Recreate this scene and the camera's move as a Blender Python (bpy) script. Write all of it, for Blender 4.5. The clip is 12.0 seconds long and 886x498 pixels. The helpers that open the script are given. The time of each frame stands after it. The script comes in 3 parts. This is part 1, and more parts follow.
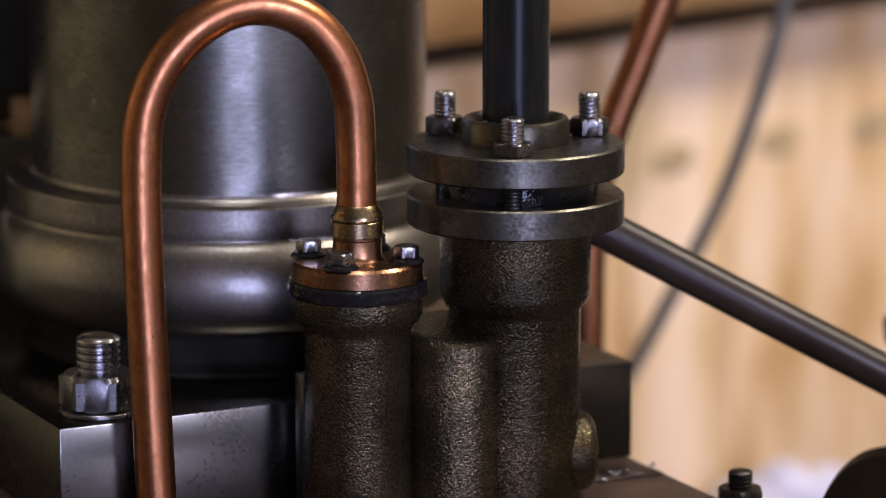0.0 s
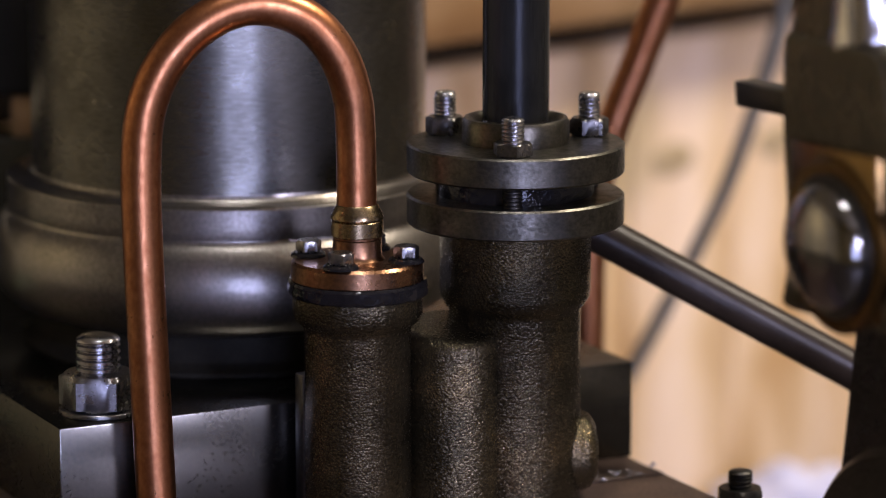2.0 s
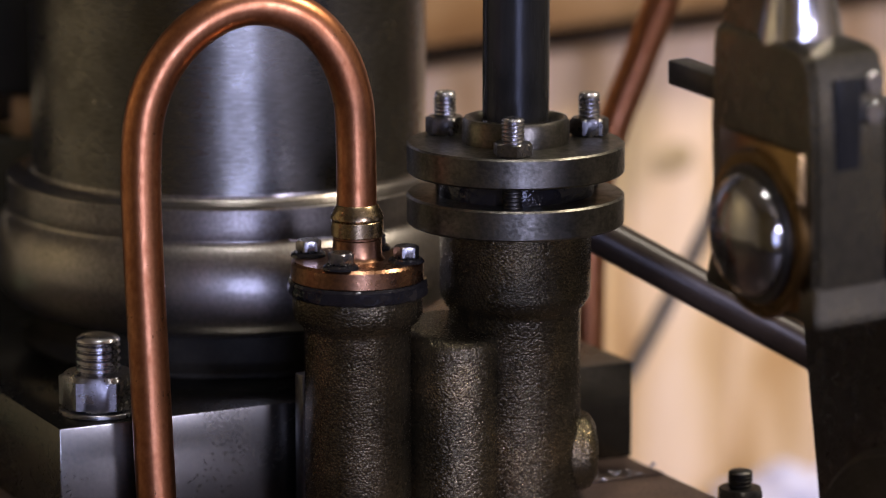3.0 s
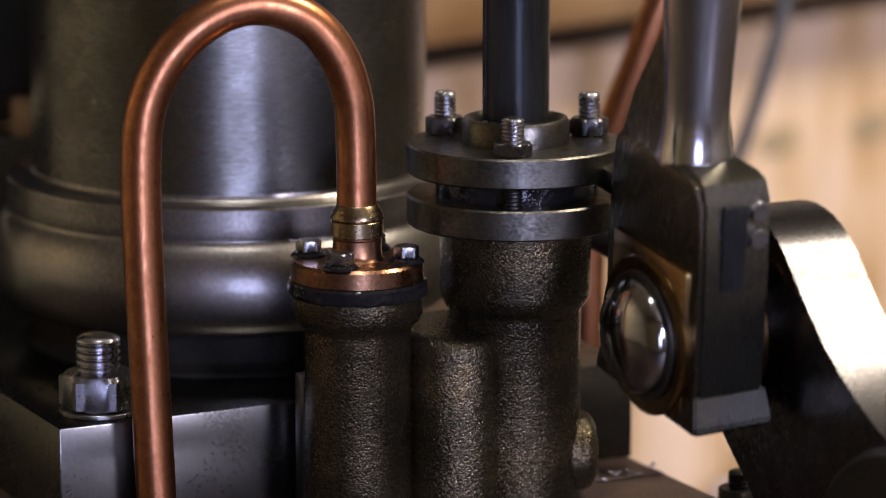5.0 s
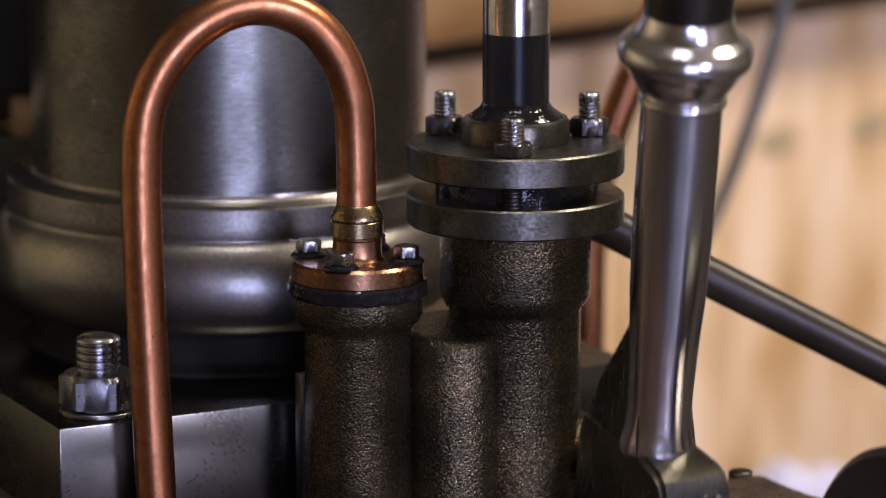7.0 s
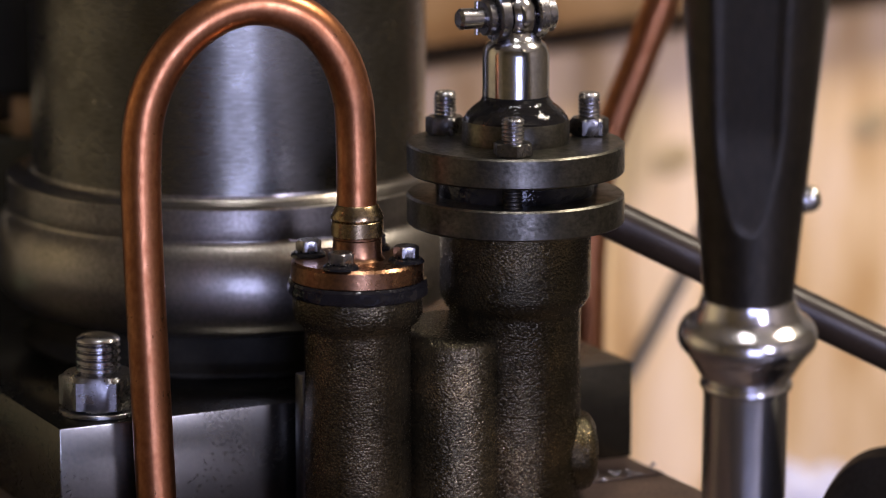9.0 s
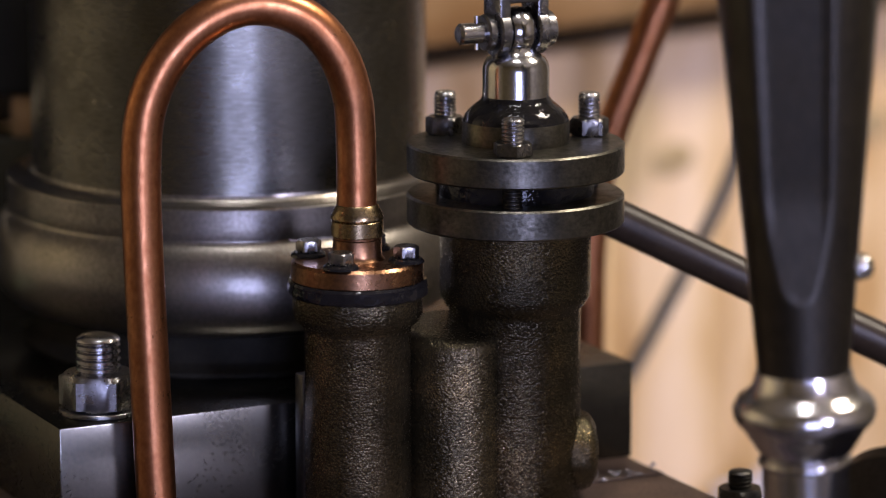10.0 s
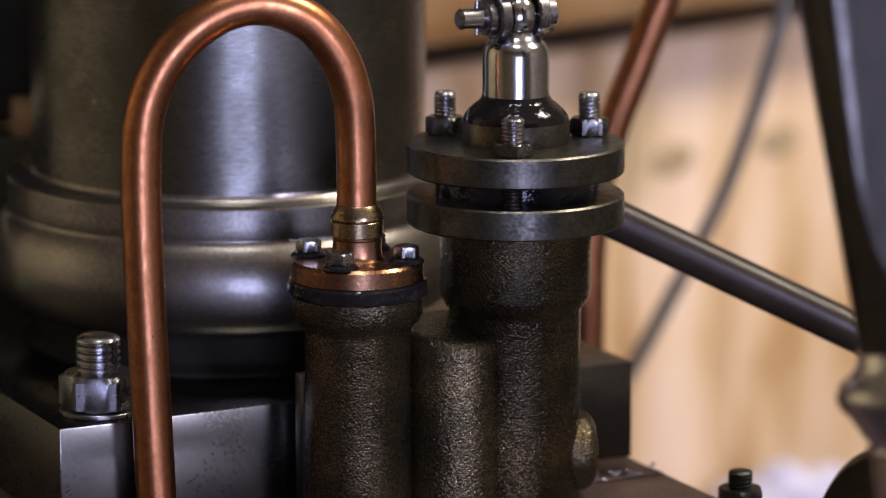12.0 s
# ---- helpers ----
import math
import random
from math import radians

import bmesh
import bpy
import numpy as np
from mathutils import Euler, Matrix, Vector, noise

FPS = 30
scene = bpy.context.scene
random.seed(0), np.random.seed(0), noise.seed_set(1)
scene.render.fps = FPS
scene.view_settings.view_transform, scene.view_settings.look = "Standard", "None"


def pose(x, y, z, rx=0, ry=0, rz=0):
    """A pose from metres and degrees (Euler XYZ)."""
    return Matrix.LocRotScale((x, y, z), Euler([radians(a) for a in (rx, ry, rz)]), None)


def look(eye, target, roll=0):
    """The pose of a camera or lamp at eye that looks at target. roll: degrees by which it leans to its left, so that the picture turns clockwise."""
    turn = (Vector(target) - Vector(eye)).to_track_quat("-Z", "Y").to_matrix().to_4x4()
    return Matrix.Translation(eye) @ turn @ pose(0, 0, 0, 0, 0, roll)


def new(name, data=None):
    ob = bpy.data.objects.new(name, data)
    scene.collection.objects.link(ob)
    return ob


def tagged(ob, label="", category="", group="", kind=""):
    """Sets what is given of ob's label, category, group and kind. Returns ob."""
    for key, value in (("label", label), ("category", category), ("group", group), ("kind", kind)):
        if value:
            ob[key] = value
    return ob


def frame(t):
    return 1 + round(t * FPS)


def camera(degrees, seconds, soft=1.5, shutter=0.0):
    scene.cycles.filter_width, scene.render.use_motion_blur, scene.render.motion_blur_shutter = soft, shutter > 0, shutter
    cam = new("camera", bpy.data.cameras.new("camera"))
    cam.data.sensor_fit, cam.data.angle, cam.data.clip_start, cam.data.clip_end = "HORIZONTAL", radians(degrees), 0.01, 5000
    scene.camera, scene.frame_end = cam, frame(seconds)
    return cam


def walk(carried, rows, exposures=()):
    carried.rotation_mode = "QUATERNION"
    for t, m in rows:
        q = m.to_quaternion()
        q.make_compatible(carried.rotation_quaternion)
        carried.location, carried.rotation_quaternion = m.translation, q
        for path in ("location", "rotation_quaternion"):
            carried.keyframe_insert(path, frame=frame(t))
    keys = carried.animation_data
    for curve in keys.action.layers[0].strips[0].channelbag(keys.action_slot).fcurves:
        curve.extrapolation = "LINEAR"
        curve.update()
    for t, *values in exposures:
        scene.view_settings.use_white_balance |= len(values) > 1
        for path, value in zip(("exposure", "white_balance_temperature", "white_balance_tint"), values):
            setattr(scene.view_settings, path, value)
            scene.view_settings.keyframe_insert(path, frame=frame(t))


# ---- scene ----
MM = 0.001
cam = camera(13.97, 12.0, soft=1.15, shutter=1.0)
cam.data.dof.use_dof = True
cam.data.dof.focus_distance = 0.902
cam.data.dof.aperture_fstop = 8.0
VIEW = look((0.0, -0.8957, 0.1822), (0.0, 0.0, 0.0))
walk(cam, [(0.0, VIEW), (12.0, VIEW)], exposures=[(0.0, 0.0), (12.0, 0.0)])

# the engine stands turned to the camera: U along the shafts, V across them
YAW = 26.6
U = Vector((math.cos(radians(YAW)), math.sin(radians(YAW)), 0))
V = Vector((-math.sin(radians(YAW)), math.cos(radians(YAW)), 0))

# ---- light ----
world = bpy.data.worlds.new("workshop_air")
scene.world = world
world.use_nodes = True
world.node_tree.nodes["Background"].inputs[0].default_value = (0.10, 0.085, 0.06, 1)
world.node_tree.nodes["Background"].inputs[1].default_value = 0.35


def area_lamp(name, eye, target, size_x, size_y, power, colour):
    data = bpy.data.lights.new(name, "AREA")
    data.shape, data.size, data.size_y = "RECTANGLE", size_x, size_y
    data.energy, data.color = power, colour
    ob = new(name, data)
    ob.matrix_world = look(eye, target)
    return ob


area_lamp("daylight_near_window", (0.40, -2.36, -0.05), (0.40, 0.0, -0.05), 0.76, 0.8, 27, (0.50, 0.55, 1.0))
area_lamp("daylight_far_window", (1.40, -2.36, 0.66), (1.0, 0.0, 0.3), 0.34, 0.6, 72, (0.64, 0.64, 1.0))
area_lamp("ceiling_lamp", (0.05, -0.42, 1.62), (0.05, -0.40, 0.0), 0.32, 0.20, 7, (0.93, 0.91, 0.95))
area_lamp("west_wall_lamp", (-1.55, 0.1, 0.75), (-2.37, 0.1, 0.2), 0.4, 0.2, 8, (1.0, 0.82, 0.55))
area_lamp("bench_lamp", (0.74, 0.10, 0.95), (0.14, 0.40, -0.08), 0.26, 0.26, 14, (1.0, 0.89, 0.76))


# ---- materials ----
def nodes_of(name):
    m = bpy.data.materials.new(name)
    m.use_nodes = True
    return m, m.node_tree.nodes, m.node_tree.links, m.node_tree.nodes["Principled BSDF"]


def noise_node(nodes, links, scale, detail=4.0, stretch=(1, 1, 1)):
    co = nodes.new("ShaderNodeTexCoord")
    mp = nodes.new("ShaderNodeMapping")
    mp.inputs["Scale"].default_value = stretch
    n = nodes.new("ShaderNodeTexNoise")
    n.inputs["Scale"].default_value, n.inputs["Detail"].default_value = scale, detail
    links.new(co.outputs["Object"], mp.inputs["Vector"])
    links.new(mp.outputs["Vector"], n.inputs["Vector"])
    return n


def ramp(nodes, links, src, stops):
    r = nodes.new("ShaderNodeValToRGB")
    r.color_ramp.elements[0].position, r.color_ramp.elements[0].color = stops[0][0], (*stops[0][1], 1)
    r.color_ramp.elements[1].position, r.color_ramp.elements[1].color = stops[-1][0], (*stops[-1][1], 1)
    for p, c in stops[1:-1]:
        e = r.color_ramp.elements.new(p)
        e.color = (*c, 1)
    links.new(src, r.inputs["Fac"])
    return r


def to_range(nodes, links, src, lo, hi):
    r = nodes.new("ShaderNodeMapRange")
    r.inputs["From Min"].default_value, r.inputs["From Max"].default_value = 0.3, 0.7
    r.inputs["To Min"].default_value, r.inputs["To Max"].default_value = lo, hi
    links.new(src, r.inputs["Value"])
    return r.outputs["Result"]


def metal(name, dark, light, rough, metallic=1.0, grain=900.0, stretch=(1, 1, 1), bump=0.05, stain=45.0, bump_mm=0.1, spec=0.5, film=0.0):
    """Worked metal: stains at a large scale, tool grain at a small one."""
    m, n, l, b = nodes_of(name)
    big = noise_node(n, l, stain, 5.0)
    fine = noise_node(n, l, grain, 3.0, stretch)
    mix = n.new("ShaderNodeMath")
    mix.operation = "MULTIPLY_ADD"
    mix.inputs[1].default_value, mix.inputs[2].default_value = 0.45, 0.0
    l.new(fine.outputs["Fac"], mix.inputs[0])
    add = n.new("ShaderNodeMath")
    add.operation = "MULTIPLY_ADD"
    add.inputs[1].default_value = 0.55
    l.new(big.outputs["Fac"], add.inputs[0])
    l.new(mix.outputs[0], add.inputs[2])
    c = ramp(n, l, add.outputs[0], [(0.35, dark), (0.65, light)])
    l.new(c.outputs["Color"], b.inputs["Base Color"])
    l.new(to_range(n, l, add.outputs[0], rough[1], rough[0]), b.inputs["Roughness"])
    b.inputs["Metallic"].default_value = metallic
    b.inputs["Specular IOR Level"].default_value = spec
    b.inputs["Coat Weight"].default_value, b.inputs["Coat Roughness"].default_value = film, 0.10
    bp = n.new("ShaderNodeBump")
    bp.inputs["Strength"].default_value, bp.inputs["Distance"].default_value = bump, bump_mm * MM
    l.new(fine.outputs["Fac"], bp.inputs["Height"])
    l.new(bp.outputs["Normal"], b.inputs["Normal"])
    return m


STEEL_BARREL = metal("turned_steel", (0.088, 0.081, 0.066), (0.185, 0.176, 0.152), (0.22, 0.35), stretch=(0.4, 0.4, 2.8), bump=0.2, stain=60, film=0.12)
STEEL_BASE = metal("dark_polished_steel", (0.15, 0.133, 0.112), (0.31, 0.285, 0.255), (0.28, 0.42), stretch=(1, 1, 1), bump=0.2, stain=60, film=0.5)
STEEL_BLOCK = metal("ground_steel", (0.060, 0.056, 0.046), (0.135, 0.128, 0.109), (0.18, 0.31), bump=0.06, stain=40)
STEEL_FLANGE = metal("dull_flange_steel", (0.055, 0.051, 0.040), (0.15, 0.139, 0.114), (0.28, 0.46), stretch=(1, 1, 1.3), bump=0.6, stain=220)
STEEL_BRIGHT = metal("bright_fastener_steel", (0.36, 0.35, 0.35), (0.60, 0.58, 0.59), (0.16, 0.30), bump=0.1, stain=140)
STEEL_NUT = metal("oiled_nut_steel", (0.19, 0.183, 0.185), (0.36, 0.35, 0.355), (0.22, 0.36), bump=0.1, stain=140)
STEEL_NUT_OILY = metal("dark_oily_nut_steel", (0.075, 0.070, 0.064), (0.19, 0.18, 0.17), (0.22, 0.38), bump=0.15, stain=160)
STEEL_PLATE = metal("dull_plate_steel", (0.10, 0.094, 0.09), (0.19, 0.178, 0.17), (0.34, 0.46), bump=0.15, stain=60)
FLOOR = metal("dull_concrete_floor", (0.07, 0.065, 0.058), (0.12, 0.112, 0.10), (0.8, 0.9), metallic=0.0, bump=0.2, stain=6)
BENCH = metal("dark_bench_oil", (0.020, 0.015, 0.012), (0.045, 0.034, 0.027), (0.45, 0.6), metallic=0.0, bump=0.2, stain=30)
STEEL_ROD = metal("polished_rod_steel", (0.12, 0.113, 0.105), (0.26, 0.247, 0.24), (0.24, 0.36), stretch=(1, 1, 0.3), bump=0.12, stain=60)
STEEL_FORK = metal("oil_dark_fork_steel", (0.066, 0.059, 0.049), (0.13, 0.117, 0.098), (0.26, 0.40), stretch=(1, 1, 0.3), bump=0.15, stain=70)
STEEL_POLISHED = metal("oiled_polished_steel", (0.52, 0.50, 0.49), (0.70, 0.67, 0.66), (0.14, 0.25), stretch=(1, 1, 0.3), bump=0.08, stain=70)
STEEL_END = metal("oily_big_end_steel", (0.085, 0.079, 0.060), (0.17, 0.158, 0.124), (0.22, 0.36), stretch=(1, 1, 0.3), bump=0.12, stain=60)
STEEL_CAP = metal("mirror_cap_steel", (0.24, 0.23, 0.22), (0.36, 0.345, 0.34), (0.09, 0.15), bump=0.05, stain=90)
STEEL_WEB = metal("dull_crank_steel", (0.065, 0.060, 0.058), (0.135, 0.125, 0.121), (0.22, 0.34), bump=0.15, stain=120)
BEARING = metal("dark_bearing_bronze", (0.13, 0.078, 0.03), (0.27, 0.17, 0.07), (0.18, 0.30), bump=0.12, stain=90)
STEEL_SHINY = metal("bright_polished_steel", (0.38, 0.37, 0.36), (0.56, 0.54, 0.52), (0.13, 0.22), bump=0.08, stain=90)
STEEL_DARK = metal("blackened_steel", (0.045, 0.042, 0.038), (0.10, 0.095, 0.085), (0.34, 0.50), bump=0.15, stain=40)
COPPER = metal("copper_tube", (0.30, 0.112, 0.045), (0.52, 0.225, 0.105), (0.25, 0.42), stretch=(1, 1, 0.6), bump=0.26, stain=150)
BRONZE = metal("bronze_cover", (0.14, 0.068, 0.036), (0.36, 0.19, 0.10), (0.20, 0.42), bump=0.12, stain=90)
BRASS = metal("aged_brass", (0.15, 0.108, 0.06), (0.36, 0.27, 0.15), (0.18, 0.36), bump=0.1, stain=120)
BLACK_ROD = metal("black_oiled_rod", (0.010, 0.010, 0.009), (0.024, 0.023, 0.021), (0.20, 0.30), metallic=0.0, spec=0.16, stretch=(1, 1, 0.1), bump=0.08, stain=40)
PAINT_ROD = metal("dark_brown_painted_rod", (0.022, 0.015, 0.010), (0.040, 0.028, 0.019), (0.30, 0.42), metallic=0.0, bump=0.1, stain=60, spec=0.2)
RUBBER = metal("black_cable_sheath", (0.085, 0.078, 0.062), (0.14, 0.128, 0.10), (0.5, 0.6), metallic=0.0, stain=60)
PLATE = metal("oily_brown_plate", (0.045, 0.028, 0.022), (0.10, 0.065, 0.05), (0.36, 0.52), metallic=0.3, bump=0.2, stain=60)
WALL_BOUNCE = metal("cream_bounce_paint", (0.54, 0.48, 0.31), (0.66, 0.59, 0.41), (0.7, 0.8), metallic=0.0, grain=120, stain=4)
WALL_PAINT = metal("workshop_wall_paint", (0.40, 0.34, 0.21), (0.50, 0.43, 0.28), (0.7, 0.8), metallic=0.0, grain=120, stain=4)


def oil_film():
    m, n, l, b = nodes_of("black_oil")
    b.inputs["Base Color"].default_value = (0.010, 0.009, 0.009, 1)
    b.inputs["Roughness"].default_value = 0.06
    nz = noise_node(n, l, 520, 2.0)
    b.inputs["Specular IOR Level"].default_value = 0.3
    bp = n.new("ShaderNodeBump")
    bp.inputs["Strength"].default_value, bp.inputs["Distance"].default_value = 0.5, 0.5 * MM
    l.new(nz.outputs["Fac"], bp.inputs["Height"])
    l.new(bp.outputs["Normal"], b.inputs["Normal"])
    return m


OIL = oil_film()
OLIVE = metal("olive_reflector_paint", (0.17, 0.18, 0.08), (0.24, 0.25, 0.12), (0.4, 0.55), metallic=0.0, stain=30)
# black that stands for deep shade: the foot groove and the left background
SHADE_BLACK = metal("deep_shade_black", (0.010, 0.009, 0.007), (0.022, 0.020, 0.014), (0.6, 0.8), metallic=0.0, stain=30, spec=0.12)
KNOT = metal("pine_knot", (0.38, 0.27, 0.13), (0.50, 0.37, 0.19), (0.55, 0.7), metallic=0.0, grain=300, stain=60)
CLOTH = metal("pale_cloth", (0.50, 0.48, 0.56), (0.64, 0.62, 0.70), (0.8, 0.9), metallic=0.0, grain=700, stain=30)
DROP = metal("clear_oil_drop", (0.30, 0.29, 0.30), (0.5, 0.48, 0.5), (0.08, 0.14), metallic=0.6, stain=200)


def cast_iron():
    """Sand-cast iron under years of oil: grains of about half a millimetre with glints painted on, hollows between
    them.
    """
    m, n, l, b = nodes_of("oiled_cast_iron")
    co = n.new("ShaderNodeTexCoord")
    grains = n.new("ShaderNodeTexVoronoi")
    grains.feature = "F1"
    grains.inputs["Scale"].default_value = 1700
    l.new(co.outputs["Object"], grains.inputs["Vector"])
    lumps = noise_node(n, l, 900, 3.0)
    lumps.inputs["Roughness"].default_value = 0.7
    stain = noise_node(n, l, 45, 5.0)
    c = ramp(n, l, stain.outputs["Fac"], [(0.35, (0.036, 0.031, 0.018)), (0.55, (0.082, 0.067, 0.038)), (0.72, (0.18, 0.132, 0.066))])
    # lightens grain centres in place of glints, darkens the oily hollows between
    glints_and_pits = ramp(n, l, grains.outputs["Distance"], [(0.12, (1.55, 1.49, 1.38)), (0.42, (1.05, 1.03, 0.98)), (0.72, (0.58, 0.55, 0.50))])
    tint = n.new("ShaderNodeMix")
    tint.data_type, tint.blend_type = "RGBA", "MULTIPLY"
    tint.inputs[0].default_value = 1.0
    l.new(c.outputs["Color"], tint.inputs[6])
    l.new(glints_and_pits.outputs["Color"], tint.inputs[7])
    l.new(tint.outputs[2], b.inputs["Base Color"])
    b.inputs["Metallic"].default_value = 0.85
    l.new(to_range(n, l, lumps.outputs["Fac"], 0.17, 0.30), b.inputs["Roughness"])
    add = n.new("ShaderNodeMath")
    add.operation = "MULTIPLY_ADD"
    add.inputs[1].default_value = -0.75
    l.new(grains.outputs["Distance"], add.inputs[0])
    l.new(lumps.outputs["Fac"], add.inputs[2])
    bp = n.new("ShaderNodeBump")
    bp.inputs["Strength"].default_value, bp.inputs["Distance"].default_value = 1.0, 0.20 * MM
    l.new(add.outputs[0], bp.inputs["Height"])
    l.new(bp.outputs["Normal"], b.inputs["Normal"])
    return m


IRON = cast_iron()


def wood(name, dark, light, knot, ring_scale, along):
    """Softwood board: long grain along one axis, and knots."""
    m, n, l, b = nodes_of(name)
    s = [40.0, 40.0, 40.0]
    s["xyz".index(along)] = 4.0
    grain = noise_node(n, l, ring_scale, 5.0, s)
    s2 = [26.0, 26.0, 26.0]
    s2["xyz".index(along)] = 9.0
    broad = noise_node(n, l, 1.0, 3.0, s2)
    spots = noise_node(n, l, 6.5, 1.0, (1.0, 1.0, 1.7))
    c = ramp(n, l, grain.outputs["Fac"], [(0.3, dark), (0.7, light)])
    c2 = ramp(n, l, broad.outputs["Fac"], [(0.36, (0.66, 0.54, 0.34)), (0.50, (0.95, 0.91, 0.80)), (0.64, (1.06, 1.08, 1.16))])
    mix = n.new("ShaderNodeMix")
    mix.data_type, mix.blend_type = "RGBA", "MULTIPLY"
    mix.inputs[0].default_value = 1.0
    l.new(c.outputs["Color"], mix.inputs[6])
    l.new(c2.outputs["Color"], mix.inputs[7])
    k = ramp(n, l, spots.outputs["Fac"], [(0.66, (0, 0, 0)), (0.74, (1, 1, 1))])
    mix2 = n.new("ShaderNodeMix")
    mix2.data_type = "RGBA"
    l.new(k.outputs["Color"], mix2.inputs[0])
    l.new(mix.outputs[2], mix2.inputs[6])
    mix2.inputs[7].default_value = (*knot, 1)
    l.new(mix2.outputs[2], b.inputs["Base Color"])
    b.inputs["Roughness"].default_value = 0.6
    return m


WOOD_PALE = wood("pale_pine", (0.67, 0.465, 0.26), (0.82, 0.61, 0.385), (0.40, 0.30, 0.14), 1.2, "z")
WOOD_AMBER = wood("amber_pine", (0.27, 0.155, 0.065), (0.40, 0.25, 0.115), (0.22, 0.12, 0.05), 1.2, "x")


# ---- mesh helpers (all in millimetres) ----
def mesh_of(name, bm, material, smooth=35):
    bmesh.ops.recalc_face_normals(bm, faces=bm.faces)
    me = bpy.data.meshes.new(name)
    bm.to_mesh(me)
    bm.free()
    me.transform(Matrix.Scale(MM, 4))
    me.materials.append(material)
    for p in me.polygons:
        p.use_smooth = True
    me.set_sharp_from_angle(angle=radians(smooth))
    return me


def part(name, bm, material, parent, label="", smooth=35):
    ob = new(name, mesh_of(name, bm, material, smooth))
    ob.parent = parent
    if label:
        tagged(ob, label)
    return ob


def thing(name, m, label, category, group="", kind=""):
    ob = new(name)
    ob.empty_display_size = 0.01
    ob.matrix_world = m
    return tagged(ob, label, category, group, kind)


def at(x, y, z, rz=0.0, rx=0.0, ry=0.0):
    return pose(x * MM, y * MM, z * MM, rx, ry, rz)


def lathe(bm, profile, seg=96, m=None):
    """Spin (radius, height) pairs round z; ends on the axis are closed."""
    rings = []
    for r, z in profile:
        if r < 1e-6:
            rings.append([bm.verts.new((0, 0, z))])
        else:
            rings.append([bm.verts.new((r * math.cos(2 * math.pi * i / seg), r * math.sin(2 * math.pi * i / seg), z)) for i in range(seg)])
    for a, b in zip(rings, rings[1:]):
        for i in range(seg):
            j = (i + 1) % seg
            loop = [a[i % len(a)], a[j % len(a)], b[j % len(b)], b[i % len(b)]]
            loop = list(dict.fromkeys(loop))
            if len(loop) > 2:
                bm.faces.new(loop)
    if m is not None:
        bmesh.ops.transform(bm, matrix=m, verts=[x for ring in rings for x in ring])
    return bm


def arc(cr, cz, r, a0, a1, n=8):
    """Points of an arc in a lathe profile, degrees from the outward radius."""
    return [(cr + r * math.cos(radians(a0 + (a1 - a0) * i / n)), cz + r * math.sin(radians(a0 + (a1 - a0) * i / n))) for i in range(n + 1)]


def disc(r, z0, z1, edge=0.4, hole=0.0):
    p = [(hole, z0), (r - edge, z0), (r, z0 + edge), (r, z1 - edge), (r - edge, z1), (hole, z1)]
    return p + ([(hole, z0)] if hole else [])


def box(bm, sx, sy, sz, m=None, bevel=0.5, segments=2):
    r = bmesh.ops.create_cube(bm, size=1.0, matrix=(m or Matrix()) @ Matrix.Diagonal((sx, sy, sz, 1)))
    if bevel:
        edges = {e for x in r["verts"] for e in x.link_edges}
        bmesh.ops.bevel(bm, geom=list(edges), offset=bevel, segments=segments, profile=0.5, affect="EDGES")
    return bm


def shift(x, y, z):
    return Matrix.Translation((x, y, z))


def sweep(bm, points, radius, seg=32, cap=True):
    """A round bar along points; radius is a number or one for each point."""
    pts = [Vector(p) for p in points]
    side = None
    rings = []
    for i, p in enumerate(pts):
        d = (pts[min(i + 1, len(pts) - 1)] - pts[max(i - 1, 0)]).normalized()
        if side is None:
            side = d.orthogonal().normalized()
        side = (side - d * side.dot(d)).normalized()
        other = d.cross(side)
        r = radius[i] if isinstance(radius, (list, tuple)) else radius
        rings.append([bm.verts.new(p + r * (math.cos(2 * math.pi * k / seg) * side + math.sin(2 * math.pi * k / seg) * other)) for k in range(seg)])
    for a, b in zip(rings, rings[1:]):
        for k in range(seg):
            bm.faces.new((a[k], a[(k + 1) % seg], b[(k + 1) % seg], b[k]))
    if cap:
        bm.faces.new(rings[0][::-1])
        bm.faces.new(rings[-1])
    return bm


def smooth_path(points, steps=10):
    """Catmull-Rom through points."""
    p = [Vector(q) for q in points]
    p = [2 * p[0] - p[1]] + p + [2 * p[-1] - p[-2]]
    out = []
    for i in range(1, len(p) - 2):
        for k in range(steps):
            t = k / steps
            a, b, c, d = p[i - 1:i + 3]
            out.append(0.5 * (2 * b + (c - a) * t + (2 * a - 5 * b + 4 * c - d) * t * t + (3 * b - a - 3 * c + d) * t ** 3))
    out.append(p[-2])
    return out


def thread_profile(r, z0, z1, pitch):
    """Thread of a stud: crests and roots, with a rounded end."""
    p = [(0, z0)]
    z = z0
    p.append((r, z0))
    while z + pitch < z1 - 0.12 * r:
        p += [(r, z + 0.28 * pitch), (r * 0.86, z + 0.5 * pitch), (r * 0.86, z + 0.62 * pitch), (r, z + 0.86 * pitch)]
        z += pitch
    p += [(r * 0.98, z), (r * 0.86, z1 - 0.10 * r), (r * 0.6, z1 - 0.02 * r), (0, z1)]
    return p


